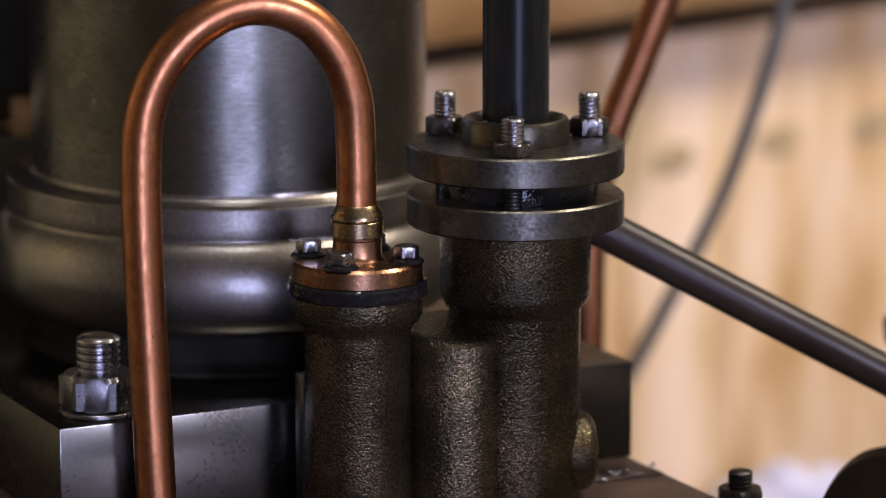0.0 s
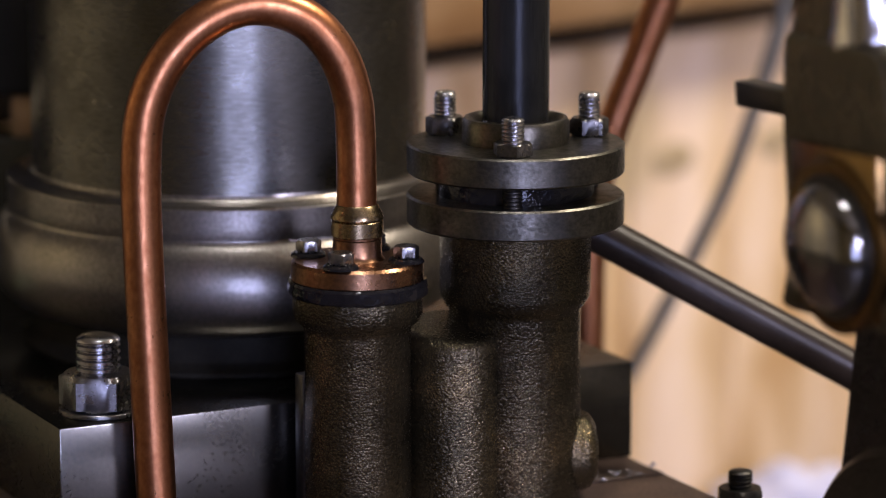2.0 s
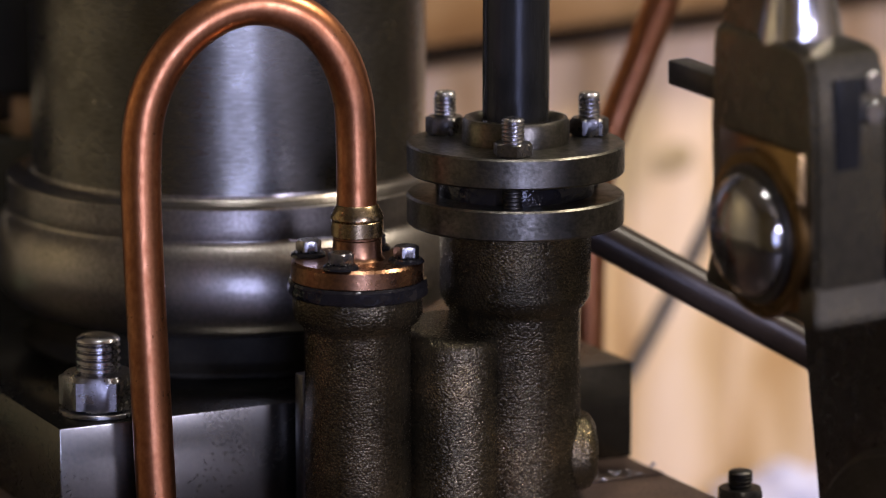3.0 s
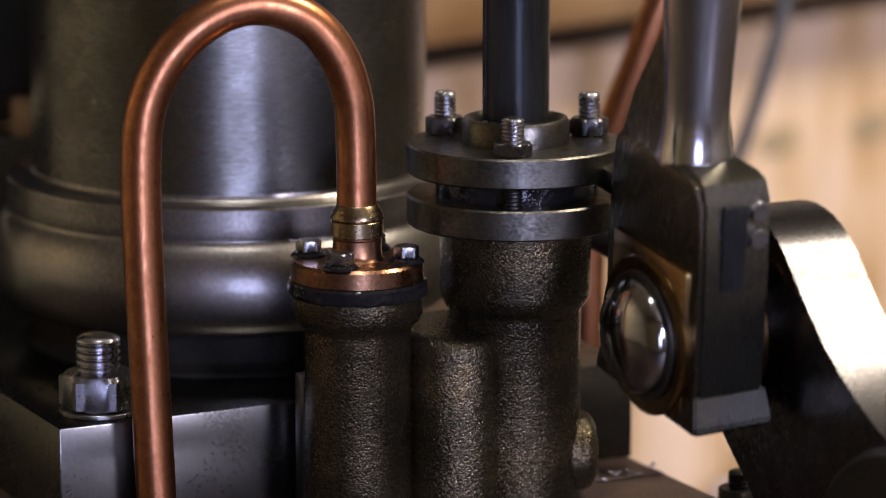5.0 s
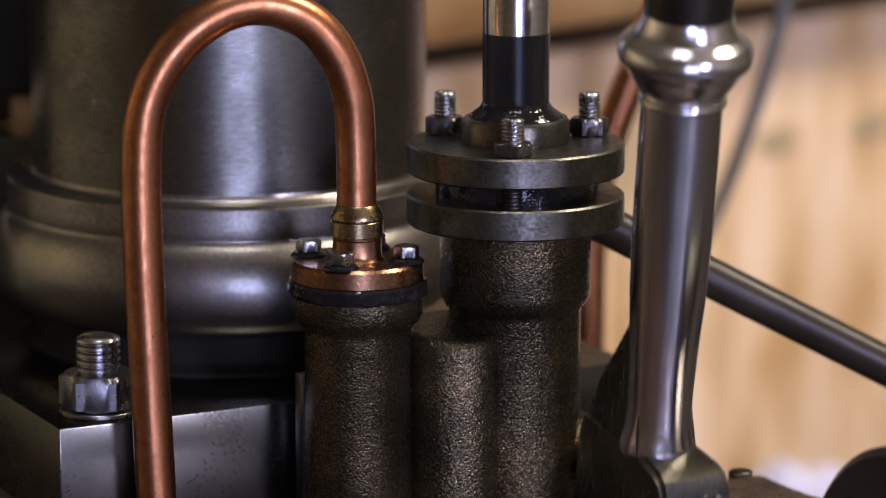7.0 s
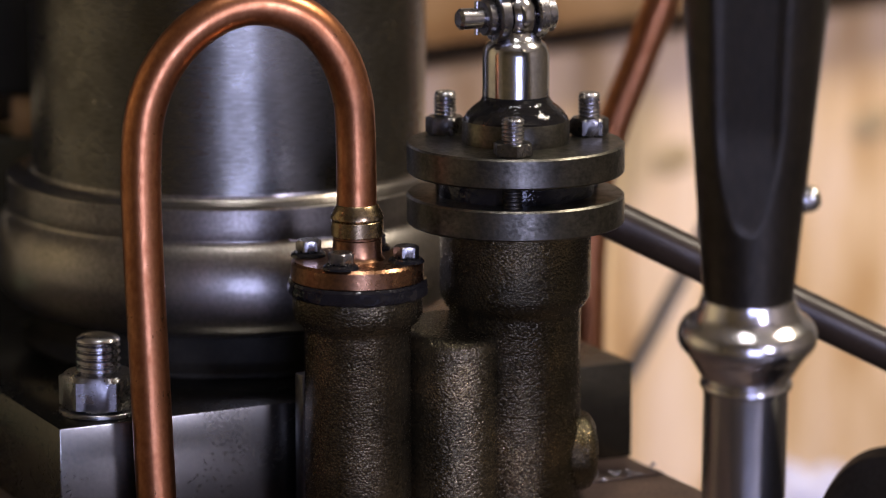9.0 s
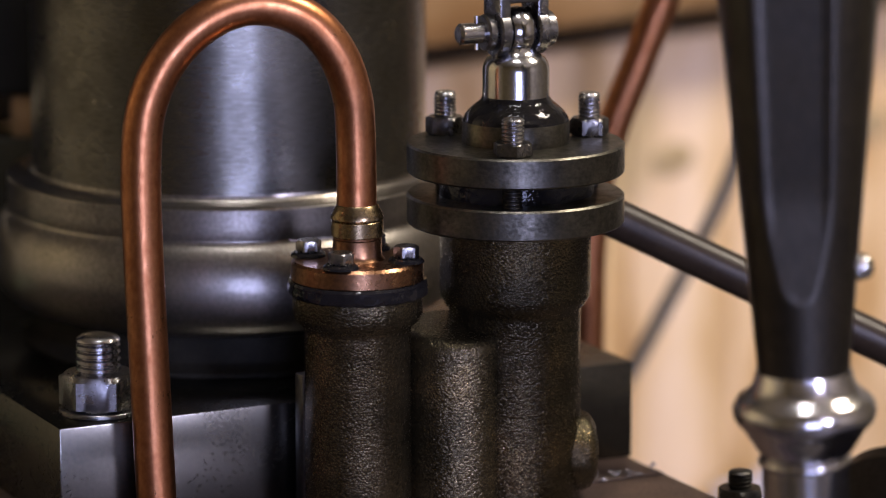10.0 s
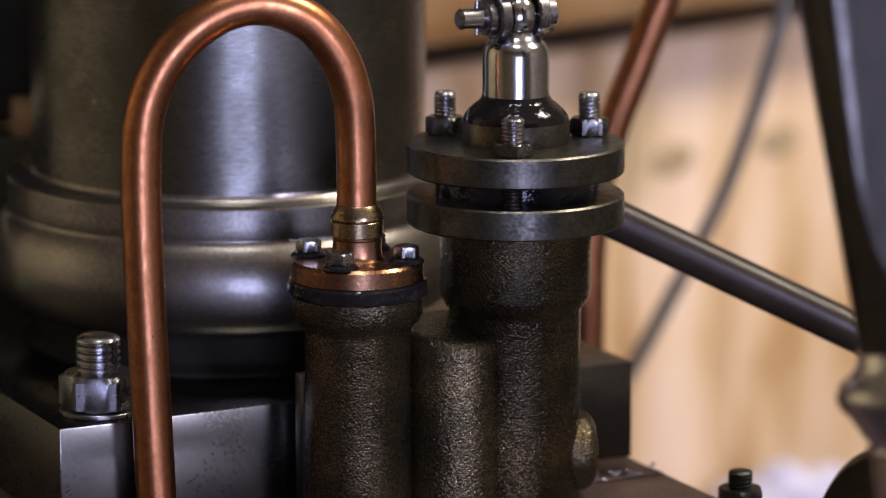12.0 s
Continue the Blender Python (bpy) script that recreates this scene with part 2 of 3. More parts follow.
def hex_nut(bm, flats, height, m=None):
    """Hexagon with its corners chamfered, as a ring of side faces."""
    rc = flats / math.sqrt(3)
    n = 48
    rows = []
    for r_lim, z in ((flats * 0.475, 0.0), (rc, 0.10 * height), (rc, 0.88 * height), (flats * 0.485, height)):
        ring = []
        for i in range(n):
            a = 2 * math.pi * i / n
            k = (a + math.pi / 6) % (math.pi / 3) - math.pi / 6
            r = min(flats / 2 / math.cos(k), r_lim)
            ring.append(bm.verts.new((r * math.cos(a), r * math.sin(a), z)))
        rows.append(ring)
    for a, b in zip(rows, rows[1:]):
        for i in range(n):
            bm.faces.new((a[i], a[(i + 1) % n], b[(i + 1) % n], b[i]))
    bm.faces.new(rows[0][::-1])
    bm.faces.new(rows[-1])
    if m is not None:
        bmesh.ops.transform(bm, matrix=m, verts=[x for ring in rows for x in ring])
    return bm


def B():
    return bmesh.new()


# ---- room ----
def room_wall(name, size, centre, material=WALL_PAINT):
    ob = new(name, mesh_of(name, box(B(), *size, bevel=0), material))
    ob.matrix_world = at(*centre)
    return tagged(ob, "plain painted workshop wall" if "wall" in name else "plain workshop " + name, "wall" if "wall" in name else name, kind="structure")


bm = B()
for sx, sz, cx, cz in ((2510, 2700, -1245, 350), (400, 2700, 990, 350), (890, 2700, 2055, 350), (780, 1100, 400, 1150), (780, 400, 400, -800), (420, 620, 1400, 1390), (420, 1350, 1400, -325)):
    box(bm, sx, 60, sz, shift(cx, 0, cz), bevel=0)
south = tagged(new("wall_south", mesh_of("wall_south", bm, WALL_PAINT)), "plain painted workshop wall with two tall windows", "wall", kind="structure")
south.matrix_world = at(0, -2370, 0)
for wi, wx, wz, half, tall in ((1, 400, 0, 390, 1200), (2, 1400, 715, 210, 730)):
    win = thing("window_%d" % wi, at(wx, -2332, wz), "painted workshop window", "window", kind="structure")
    for sx in (-1, 1):
        part("window_frame", box(B(), 40, 30, tall, shift(sx * (half - 20), 0, 0), bevel=2), WALL_PAINT, win)
        part("window_rail", box(B(), 2 * half - 80, 30, 40, shift(0, 0, sx * (tall / 2 - 20)), bevel=2), WALL_PAINT, win)
    if wi == 1:
        part("mullion", box(B(), 60, 26, tall - 80, bevel=2), WALL_PAINT, win)
# unseen west and north walls are lighter, to brighten the cylinder by bounce
room_wall("wall_west", (60, 5000, 2700), (-2400, -70, 350), WALL_BOUNCE)
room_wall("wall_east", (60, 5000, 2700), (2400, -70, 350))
room_wall("wall_north", (5000, 60, 2700), (0, 2430, 350), WALL_BOUNCE)
room_wall("ceiling", (5000, 5100, 60), (0, -70, 1730))
room_wall("floor", (5000, 5100, 60), (0, -70, -1030), FLOOR)

# ---- bench, base plate ----
BLOCK_TOP = -41.6
PLATE_TOP = -68.0
SIDE = 164.2
CORNER = Vector((-95.7, -20.9, 0))
CYL = CORNER + (U + V) * (SIDE / 2)

bench = tagged(new("bench_top", mesh_of("bench_top", box(B(), 1900, 1500, 60, bevel=2), BENCH)), "dark oily workshop bench top", "bench", kind="structure")
bench.matrix_world = at(0, 300, -250)
for lx in (-880, 880):
    for ly in (-380, 980):
        leg = tagged(new("bench_leg", mesh_of("bench_leg", box(B(), 80, 80, 720, bevel=3), BENCH)), "dark square bench leg", "bench", kind="structure")
        leg.matrix_world = at(lx, ly, -640)


def engine_pos(a, b, z):
    """Point a along U and b along V from the block's front corner."""
    p = CORNER + U * a + V * b
    return at(p.x, p.y, z, YAW)


base = thing("base_plate", engine_pos(SIDE / 2, SIDE / 2 - 70, -250), "oily dark brown iron bed plate under the engine", "base plate")
part("slab", box(B(), SIDE + 60, SIDE + 140, PLATE_TOP + 220, shift(-30, 0, (PLATE_TOP + 220) / 2 + 30), bevel=1.5), PLATE, base)

block = thing("cylinder_base_block", engine_pos(SIDE / 2, SIDE / 2, PLATE_TOP), "square ground steel block under the steam cylinder", "base block")
part("body", box(B(), SIDE, SIDE, BLOCK_TOP - PLATE_TOP, shift(0, 0, (BLOCK_TOP - PLATE_TOP) / 2), bevel=0.5), STEEL_BLOCK, block)


def stud_and_nut(name, m, d, pitch, flats, nut_h, top, washer, label, group="", mats=(STEEL_BRIGHT, STEEL_NUT), turn=0.0):
    t = thing(name, m, label, "stud", group)
    part("stud", lathe(B(), thread_profile(d / 2, 0.0, top, pitch), 32), mats[0], t, "bright threaded stud end", 60)
    w = 1.2 if washer else 0.0
    if washer:
        part("washer", lathe(B(), disc(washer / 2, 0.0, w, 0.25), 40), mats[1], t)
    part("nut", hex_nut(B(), flats, nut_h, shift(0, 0, w) @ Matrix.Rotation(radians(turn), 4, "Z")), mats[1], t)
    return t


# stud on the block near its front corner
stud_and_nut("holding_down_stud", engine_pos(15.6, 12.6, BLOCK_TOP), 11.4, 1.9, 17.6, 9.2, 20.3, 20.5,
             "bright steel stud, hexagon nut and washer on the base block", turn=4)

# ---- steam cylinder ----
cyl = thing("steam_cylinder", at(CYL.x, CYL.y, BLOCK_TOP), "dark turned steel steam cylinder with stepped moulded foot", "steam cylinder")
Z0 = BLOCK_TOP
barrel = [(30, 7.0 - Z0), (54.1, 7.0 - Z0), (54.3, 7.2 - Z0), (54.3, 159 - Z0), (53.0, 160 - Z0), (30, 160 - Z0)]
part("barrel", lathe(B(), barrel, 160), STEEL_BARREL, cyl, "brushed dark steel barrel")
# shade under the moulding is put into this groove's black colour
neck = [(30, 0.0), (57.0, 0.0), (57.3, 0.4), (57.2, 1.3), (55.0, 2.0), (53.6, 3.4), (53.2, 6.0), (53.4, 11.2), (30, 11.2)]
part("foot_groove", lathe(B(), neck, 160), SHADE_BLACK, cyl, "groove under the foot moulding, coloured black for its shade")
foot = [(30, 11.4), (54.0, 11.4)] + [(56.5 + 9.5 * math.cos(radians(a)), 25.0 + 14.0 * math.sin(radians(a))) for a in range(-88, 62, 5)]
foot += [(61.3, 37.6), (61.3, 37.9)]
part("foot", lathe(B(), foot, 160), STEEL_BASE, cyl, "polished rounded steel foot moulding", 25)
band = [(30, 37.6), (61.0, 37.6), (61.2, 37.8), (61.3, 38.2), (61.3, 41.0), (61.3, 44.0), (61.3, 45.8), (61.1, 46.2), (60.7, 46.4), (58.0, 46.6), (56.6, 46.7)]
band += [(56.4 - 2.0 * math.sin(radians(a)), 48.7 - 2.0 * math.cos(radians(a))) for a in range(15, 91, 15)] + [(30, 48.9)]
part("foot_band", lathe(B(), band, 160), STEEL_BASE, cyl, "plain turned band above the moulding", 25)

# ---- feed pump ----
SMALL = Vector((-21.5, -8.0, 0))
BIG = Vector((18.5, 11.5, 0))
PUMP_FOOT = -110.0

pump = thing("feed_pump", at(0, 0, PUMP_FOOT), "oily black sand-cast iron feed pump body with two barrels", "pump")
H = -PUMP_FOOT


def local(p, z):
    return shift(p.x, p.y, z + H)


sm = [(8, -109), (13.5, -109), (13.4, -19.0), (13.9, -17.6), (15.6, -16.2), (16.4, -14.6), (16.5, -9.6), (16.0, -8.4), (8, -8.4)]
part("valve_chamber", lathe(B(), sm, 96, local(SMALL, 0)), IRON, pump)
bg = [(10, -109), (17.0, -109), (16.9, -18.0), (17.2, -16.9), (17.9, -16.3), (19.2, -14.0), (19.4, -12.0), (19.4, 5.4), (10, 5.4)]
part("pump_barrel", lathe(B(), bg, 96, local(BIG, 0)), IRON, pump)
MID = SMALL.lerp(BIG, 0.585) - V * 1.3
bm = B()
rings = []
for z, k in [(-112, 1.0), (-24.5, 1.0), (-22.6, 0.985), (-21.2, 0.94), (-20.4, 0.86), (-20.1, 0.74)]:
    ring = []
    for i in range(72):
        a = 2 * math.pi * i / 72
        x = 13.4 * math.cos(a)
        y = 13.6 * math.sin(a)
        ring.append(bm.verts.new((x * k, y * k, z + 0.12 * y)))
    rings.append(ring)
for a, b in zip(rings, rings[1:]):
    for i in range(72):
        bm.faces.new((a[i], a[(i + 1) % 72], b[(i + 1) % 72], b[i]))
bm.faces.new(rings[0][::-1])
bm.faces.new(rings[-1])
bmesh.ops.transform(bm, matrix=local(MID, 0) @ Matrix.Rotation(radians(YAW - 6), 4, "Z"), verts=bm.verts)
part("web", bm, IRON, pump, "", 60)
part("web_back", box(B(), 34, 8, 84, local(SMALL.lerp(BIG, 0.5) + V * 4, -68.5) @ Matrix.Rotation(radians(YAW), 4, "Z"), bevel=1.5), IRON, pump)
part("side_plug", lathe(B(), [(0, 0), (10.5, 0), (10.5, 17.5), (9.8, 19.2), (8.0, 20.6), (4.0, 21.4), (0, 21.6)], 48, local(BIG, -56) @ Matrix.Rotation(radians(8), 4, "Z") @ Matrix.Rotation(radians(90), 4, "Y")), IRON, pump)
part("lower_flange", lathe(B(), disc(27.8, 4.9, 12.6, 0.5, 12.0), 128, local(BIG, 0)), STEEL_FLANGE, pump, "dull turned steel flange")
part("mounting_plate", box(B(), 60, 5, 85, local(SMALL.lerp(BIG, 0.5) + V * 16.0 - U * 1.5, -75.5) @ Matrix.Rotation(radians(YAW), 4, "Z"), bevel=0.4), STEEL_PLATE, pump)

gland = thing("pump_gland", at(BIG.x, BIG.y, 12.6), "steel gland with round flange and raised collar over the pump barrel", "gland")
part("packing_sleeve", lathe(B(), [(9.2, -2), (20.0, -2), (20.0, 6.2), (9.2, 6.2), (9.2, -2)], 96), OIL, gland)
part("gland_flange", lathe(B(), disc(27.8, 5.4, 13.1, 0.5, 9.4), 128), STEEL_FLANGE, gland)
part("gland_collar", lathe(B(), [(9.3, 13.1), (13.7, 13.1), (13.7, 18.4), (13.1, 19.4), (12.3, 19.5), (11.4, 18.9), (9.3, 15.8), (9.3, 13.1)], 96), STEEL_FLANGE, gland)
for k, turn in ((0, 10), (120, 38), (240, 22)):
    a = radians(-93 + k)
    stud_and_nut("gland_stud", at(BIG.x + 21.4 * math.cos(a), BIG.y + 21.4 * math.sin(a), 25.7), 5.8, 1.0, 8.9, 3.4 if k == 0 else 4.6, 9.7 if k == 0 else 11.2, 0,
                 "small threaded steel stud with a hexagon nut on the gland", "gland studs", mats=(STEEL_BRIGHT, STEEL_NUT_OILY), turn=turn)
    part("gap_stud", lathe(B(), thread_profile(2.5, 12.6, 18.1, 0.95), 24, shift(21.4 * math.cos(a), 21.4 * math.sin(a), -12.6)), STEEL_DARK, gland, "", 60)

# ---- valve cover and its pipe ----
cover = thing("valve_cover", at(SMALL.x, SMALL.y, -8.4), "round oily bronze valve cover with four small bolts", "cover")
bm = lathe(B(), [(8, -1.4), (16.6, -1.4), (17.2, -0.9), (17.5, 0.2), (17.3, 1.4), (17.5, 2.0), (17.0, 2.7), (8, 2.7)], 128)
for q in bm.verts:
    if q.co.xy.length > 10:
        k = 1 + 0.022 * noise.noise(q.co * 0.35) + 0.012 * noise.noise(q.co * 0.9) + (0.03 if q.co.x > 13 else 0) * max(noise.noise(q.co * 0.22) + 0.4, 0)
        q.co.x, q.co.y = q.co.x * k, q.co.y * k
part("gasket", bm, OIL, cover, "black oil-soaked gasket")
part("cover_plate", lathe(B(), disc(16.6, 2.2, 7.6, 0.7), 96), BRONZE, cover)
part("spigot", lathe(B(), [(0, 7.6), (7.0, 7.6), (6.5, 8.2), (6.2, 8.9), (6.15, 12.8), (5.9, 13.0), (5.9, 13.5), (0, 13.5)], 64), BRONZE, cover)
ring = part("union_ring", lathe(B(), [(5.1, 13.5), (6.3, 13.5), (6.6, 13.8), (6.6, 17.4), (6.3, 17.7), (5.1, 17.7)], 64), BRASS, cover, "aged brass union ring")
part("union_cone", lathe(B(), [(5.03, 17.8), (6.5, 17.8), (6.7, 18.1), (6.65, 18.7), (6.3, 19.5), (5.7, 20.5), (5.35, 21.3), (5.03, 21.6)], 64), BRASS, ring, "dull tapered sealing cone")
for k in range(4):
    a = radians(-90 - 17 + 90 * k)
    bolt = thing("cover_bolt", at(SMALL.x + 12.9 * math.cos(a), SMALL.y + 12.9 * math.sin(a), -0.8), "small oily hexagon bolt on the bronze cover", "bolt", "cover bolts")
    part("bolt_collar", lathe(B(), [(0, 0), (4.6, 0), (4.4, 0.6), (3.7, 1.1), (0, 1.1)], 32), OIL, bolt, "oil-wet collar")
    part("bolt_head", hex_nut(B(), 5.7, 3.0, shift(0, 0, 1.1) @ Matrix.Rotation(radians(11 + 31 * k), 4, "Z")), STEEL_NUT, bolt)

pipe = thing("copper_pipe", at(0, 0, 0), "bent bright copper pipe arching from the pump cover", "pipe")
PIPE = [(-21.6, -8, 8.5), (-21.6, -8, 20), (-21.8, -8.2, 32), (-22.6, -8.8, 41), (-26.0, -9.8, 51.0), (-32.5, -11.5, 59.2), (-41.5, -14.0, 63.5),
        (-50.5, -16.0, 63.6), (-60, -18.2, 59.0), (-68, -19.8, 50.3), (-72.8, -20.8, 39.0), (-74.2, -21.4, 25), (-74.0, -21.9, 5), (-72.9, -22.3, -25), (-71.5, -22.6, -62), (-70.6, -22.8, -85)]
part("tube", sweep(B(), smooth_path(PIPE, 8), 5.0, 40), COPPER, pipe)

# ---- plunger with its link: moves up and down ----
plunger = thing("pump_plunger", at(BIG.x, BIG.y, 0), "black oiled plunger rod with polished top and pinned eye", "plunger")
part("rod", lathe(B(), [(0, -112), (8.5, -112), (8.5, -20.2), (0, -20.2)], 64), BLACK_ROD, plunger, "oil-black plunger rod")
top = [(0, -20.2), (8.5, -20.2), (8.5, -9.6), (8.2, -8.2), (7.4, -6.8), (6.2, -6.0), (5.2, -5.0), (4.6, -3.6), (4.4, -2), (4.4, 0), (0, 0)]
part("rod_top", lathe(B(), top, 64), STEEL_SHINY, plunger, "polished steel rod top")
ROLL = Matrix.Rotation(radians(YAW), 4, "Z") @ Matrix.Rotation(radians(90), 4, "Y")
part("eye", lathe(B(), [(0, -3.0), (5.2, -3.0), (6.0, -1.8), (6.3, 0), (6.0, 1.8), (5.2, 3.0), (0, 3.0)], 40, ROLL), STEEL_SHINY, plunger)
head = part("fork_head", box(B(), 14, 9.5, 18, Matrix.Rotation(radians(YAW), 4, "Z") @ shift(0, 0, 16.5), bevel=0.8), STEEL_NUT, plunger)
for side in (-1, 1):
    part("fork_cheek", lathe(B(), disc(6.3, -1.6, 1.6, 0.5), 40, ROLL @ shift(0, 0, side * 5.4)), STEEL_NUT, head)
    part("fork_arm", box(B(), 3.2, 9.5, 14, Matrix.Rotation(radians(YAW), 4, "Z") @ shift(side * 5.4, 0, 6.6), bevel=0.6), STEEL_NUT, head)
pin = part("pin", lathe(B(), [(0, -16.5), (2.0, -16.5), (2.7, -15.8), (2.7, 8.5), (0, 8.5)], 32, ROLL), STEEL_BRIGHT, plunger)
part("pin_head", lathe(B(), disc(4.6, 7.0, 10.0, 0.5), 32, ROLL), STEEL_NUT, pin)
part("pin_collar", lathe(B(), disc(4.6, -9.6, -7.0, 0.5), 32, ROLL), STEEL_NUT, pin)
part("split_pin", sweep(B(), [tuple(ROLL @ Vector((-4.4, 0, -11.2))), tuple(ROLL @ Vector((4.2, 0, -11.2)))], 0.7, 12), STEEL_BRIGHT, pin)
part("link_rod", lathe(B(), [(0, 24), (5.5, 24), (5.5, 190), (0, 190)], 32), STEEL_DARK, plunger)

oil = thing("oil_ring", at(BIG.x, BIG.y, 0), "wet black oil swelling up round the plunger in the gland", "oil")
part("oil_film", lathe(B(), [(8.52, -6), (13.0, -6), (13.5, -3.0), (13.55, 0.4), (13.2, 1.4), (12.3, 2.7), (11.0, 3.9), (9.8, 4.8), (9.0, 5.6), (8.52, 6.6)], 64), OIL, oil)

# ---- connecting rod and crank ----
CRANK = Vector((93.45, -98.95, -71.64))
RADIUS, LENGTH, OFFSET = 95.84, 457.8, -5.5
ROD_TILT = -2.83

crank = thing("crank", at(CRANK.x, CRANK.y, CRANK.z, YAW), "dark steel crank web with rounded hub", "crank")


def crank_web(bm, r0, r1, length, x0, x1, bevel):
    """Round pin end and round hub, one flank straight and one hollow, in the plane across U; pin end up."""
    right = []
    for i in range(13):
        a = math.pi / 2 - (math.pi / 2 + 0.12) * i / 12
        right.append((r1 * math.cos(a), length + r1 * math.sin(a)))
    y_a, z_a = right[-1]
    end = radians(28)
    y_b, z_b = r0 * math.cos(end), r0 * math.sin(end)
    for i in range(1, 17):
        k = i / 16
        right.append((y_a + (y_b - y_a) * k, z_a + (z_b - z_a) * k))
    for i in range(1, 17):
        a = end - (end + math.pi / 2) * i / 16
        right.append((r0 * math.cos(a), r0 * math.sin(a)))
    waist = [(y - 6.0 * math.sin(math.pi * (i - 12) / 16) if 12 < i < 28 else y, z) for i, (y, z) in enumerate(right)]
    out = right + [(-y, z) for y, z in waist[-2:0:-1]]
    lo = [bm.verts.new((x0, y, z)) for y, z in out]
    hi = [bm.verts.new((x1, y, z)) for y, z in out]
    n = len(out)
    for i in range(n):
        bm.faces.new((lo[i], lo[(i + 1) % n], hi[(i + 1) % n], hi[i]))
    f0, f1 = bm.faces.new(lo), bm.faces.new(hi)
    bmesh.ops.bevel(bm, geom=list(f0.edges) + list(f1.edges), offset=bevel, segments=3, profile=0.5, affect="EDGES")
    return bm


part("web", crank_web(B(), 37.0, 28.5, RADIUS, 16.0, 36.0, 1.8), STEEL_WEB, crank)
part("crank_hub", lathe(B(), disc(43.0, 13.4, 40.0, 2.0), 96, Matrix.Rotation(radians(90), 4, "Y")), STEEL_DARK, crank, "dark round crank hub")
part("crank_pin", lathe(B(), [(0, -10), (11, -10), (11, 20), (0, 20)], 48, shift(0, 0, RADIUS) @ Matrix.Rotation(radians(90), 4, "Y")), STEEL_ROD, crank)
part("shaft", lathe(B(), [(0, 30), (20, 30), (20, 160), (0, 160)], 48, Matrix.Rotation(radians(90), 4, "Y")), STEEL_DARK, crank)

hub = thing("bearing_hub", at(CRANK.x, CRANK.y, CRANK.z, YAW), "black rounded shaft bearing behind the crank", "bearing")
part("housing", lathe(B(), disc(33, 42, 77, 3, 20.2), 64, Matrix.Rotation(radians(90), 4, "Y")), STEEL_DARK, hub)
part("pedestal", box(B(), 34, 60, 130, shift(59.5, 0, -92), bevel=2), STEEL_DARK, hub)

rod = thing("connecting_rod", at(CRANK.x, CRANK.y, CRANK.z + RADIUS, YAW), "polished dark steel connecting rod with forked top and bearing", "connecting rod")
X90 = Matrix.Rotation(radians(90), 4, "Y")
KN = 149.3
SH = 45.1
# big end: flat-sided block, drawn out behind the shaft
bm = B()
rows = [(-16, 7.0, -15, 15), (-14.5, 9.2, -19, 19), (-12, 9.6, -22, 23), (SH - 24, 9.6, -22, 23), (SH - 6, 9.6, -21, 23), (SH - 1.2, 9.4, -18.5, 22.5),
        (SH, 8.8, -15, 22.2), (SH + 0.6, 8.0, -6, 22.0), (SH + 12, 7.4, -4, 17), (SH + 26, 6.5, -3, 10.5), (SH + 36, 5.0, -3, 6.5)]
rings = []
for z, hx, y0, y1 in rows:
    rings.append([bm.verts.new((hx * sx, yy, z)) for sx, yy in ((-1, y0), (1, y0), (1, y1), (-1, y1))])
for a, b in zip(rings, rings[1:]):
    for i in range(4):
        bm.faces.new((a[i], a[(i + 1) % 4], b[(i + 1) % 4], b[i]))
bm.faces.new(rings[0][::-1])
bm.faces.new(rings[-1])
bmesh.ops.bevel(bm, geom=[e for e in bm.edges if abs(e.verts[0].co.z - e.verts[1].co.z) > 0.4], offset=1.2, segments=3, affect="EDGES")
big_end = part("big_end", bm, STEEL_END, rod, "flat-sided steel big end", 25)
bearing = part("bearing_brass", lathe(B(), disc(20.0, -12.4, 12.4, 0.8, 11.1), 64, X90), BEARING, rod, "bronze bearing bush")
part("pin_cap", lathe(B(), [(0, -20.5), (4, -20.3), (8, -19.4), (11.5, -17.8), (13.8, -15.6), (14.4, -14.2), (14.4, -12.6), (0, -12.6)], 64, X90), STEEL_CAP, bearing, "domed polished pin cap")
part("bearing_block", box(B(), 22.4, 36, 38, shift(0, 0.5, 3), bevel=1.2), BEARING, rod, "bronze bearing block edge")
part("cap_ring", lathe(B(), disc(16.2, -13.6, -12.2, 0.4), 64, X90), STEEL_DARK, bearing)
# no recess is cut: a thin black strip carries the slot's shade
part("cotter_slot_shade", box(B(), 6.4, 0.8, 21, shift(-1.2, -22.1, SH - 16.5), bevel=0.2), BLACK_ROD, big_end, "black strip standing for the shaded cotter slot")
for zz in (SH - 7.5, SH - 14.5):
    part("strap_bolt", hex_nut(B(), 4.6, 2.4, shift(4.9, -21.6, zz) @ Matrix.Rotation(radians(90), 4, "X")), STEEL_BRIGHT, big_end)
part("cotter", box(B(), 6, 32, 6, shift(-1.5, 36.5, 27.5), bevel=0.6), STEEL_DARK, big_end, "dark cotter end")
bm = B()
rings = [[bm.verts.new((hx * sx, yy, z)) for sx, yy in ((-1, y0), (1, y0), (1, y1), (-1, y1))]
         for z, hx, y0, y1 in ((-8.6, 9.9, -22.3, 23.3), (-16.2, 11.0, -24.8, 24.3), (-17.8, 10.8, -24.4, 24.0), (-18.4, 8.0, -20.0, 20.0))]
for a, b in zip(rings, rings[1:]):
    for i in range(4):
        bm.faces.new((a[i], a[(i + 1) % 4], b[(i + 1) % 4], b[i]))
bm.faces.new(rings[0][::-1])
bm.faces.new(rings[-1])
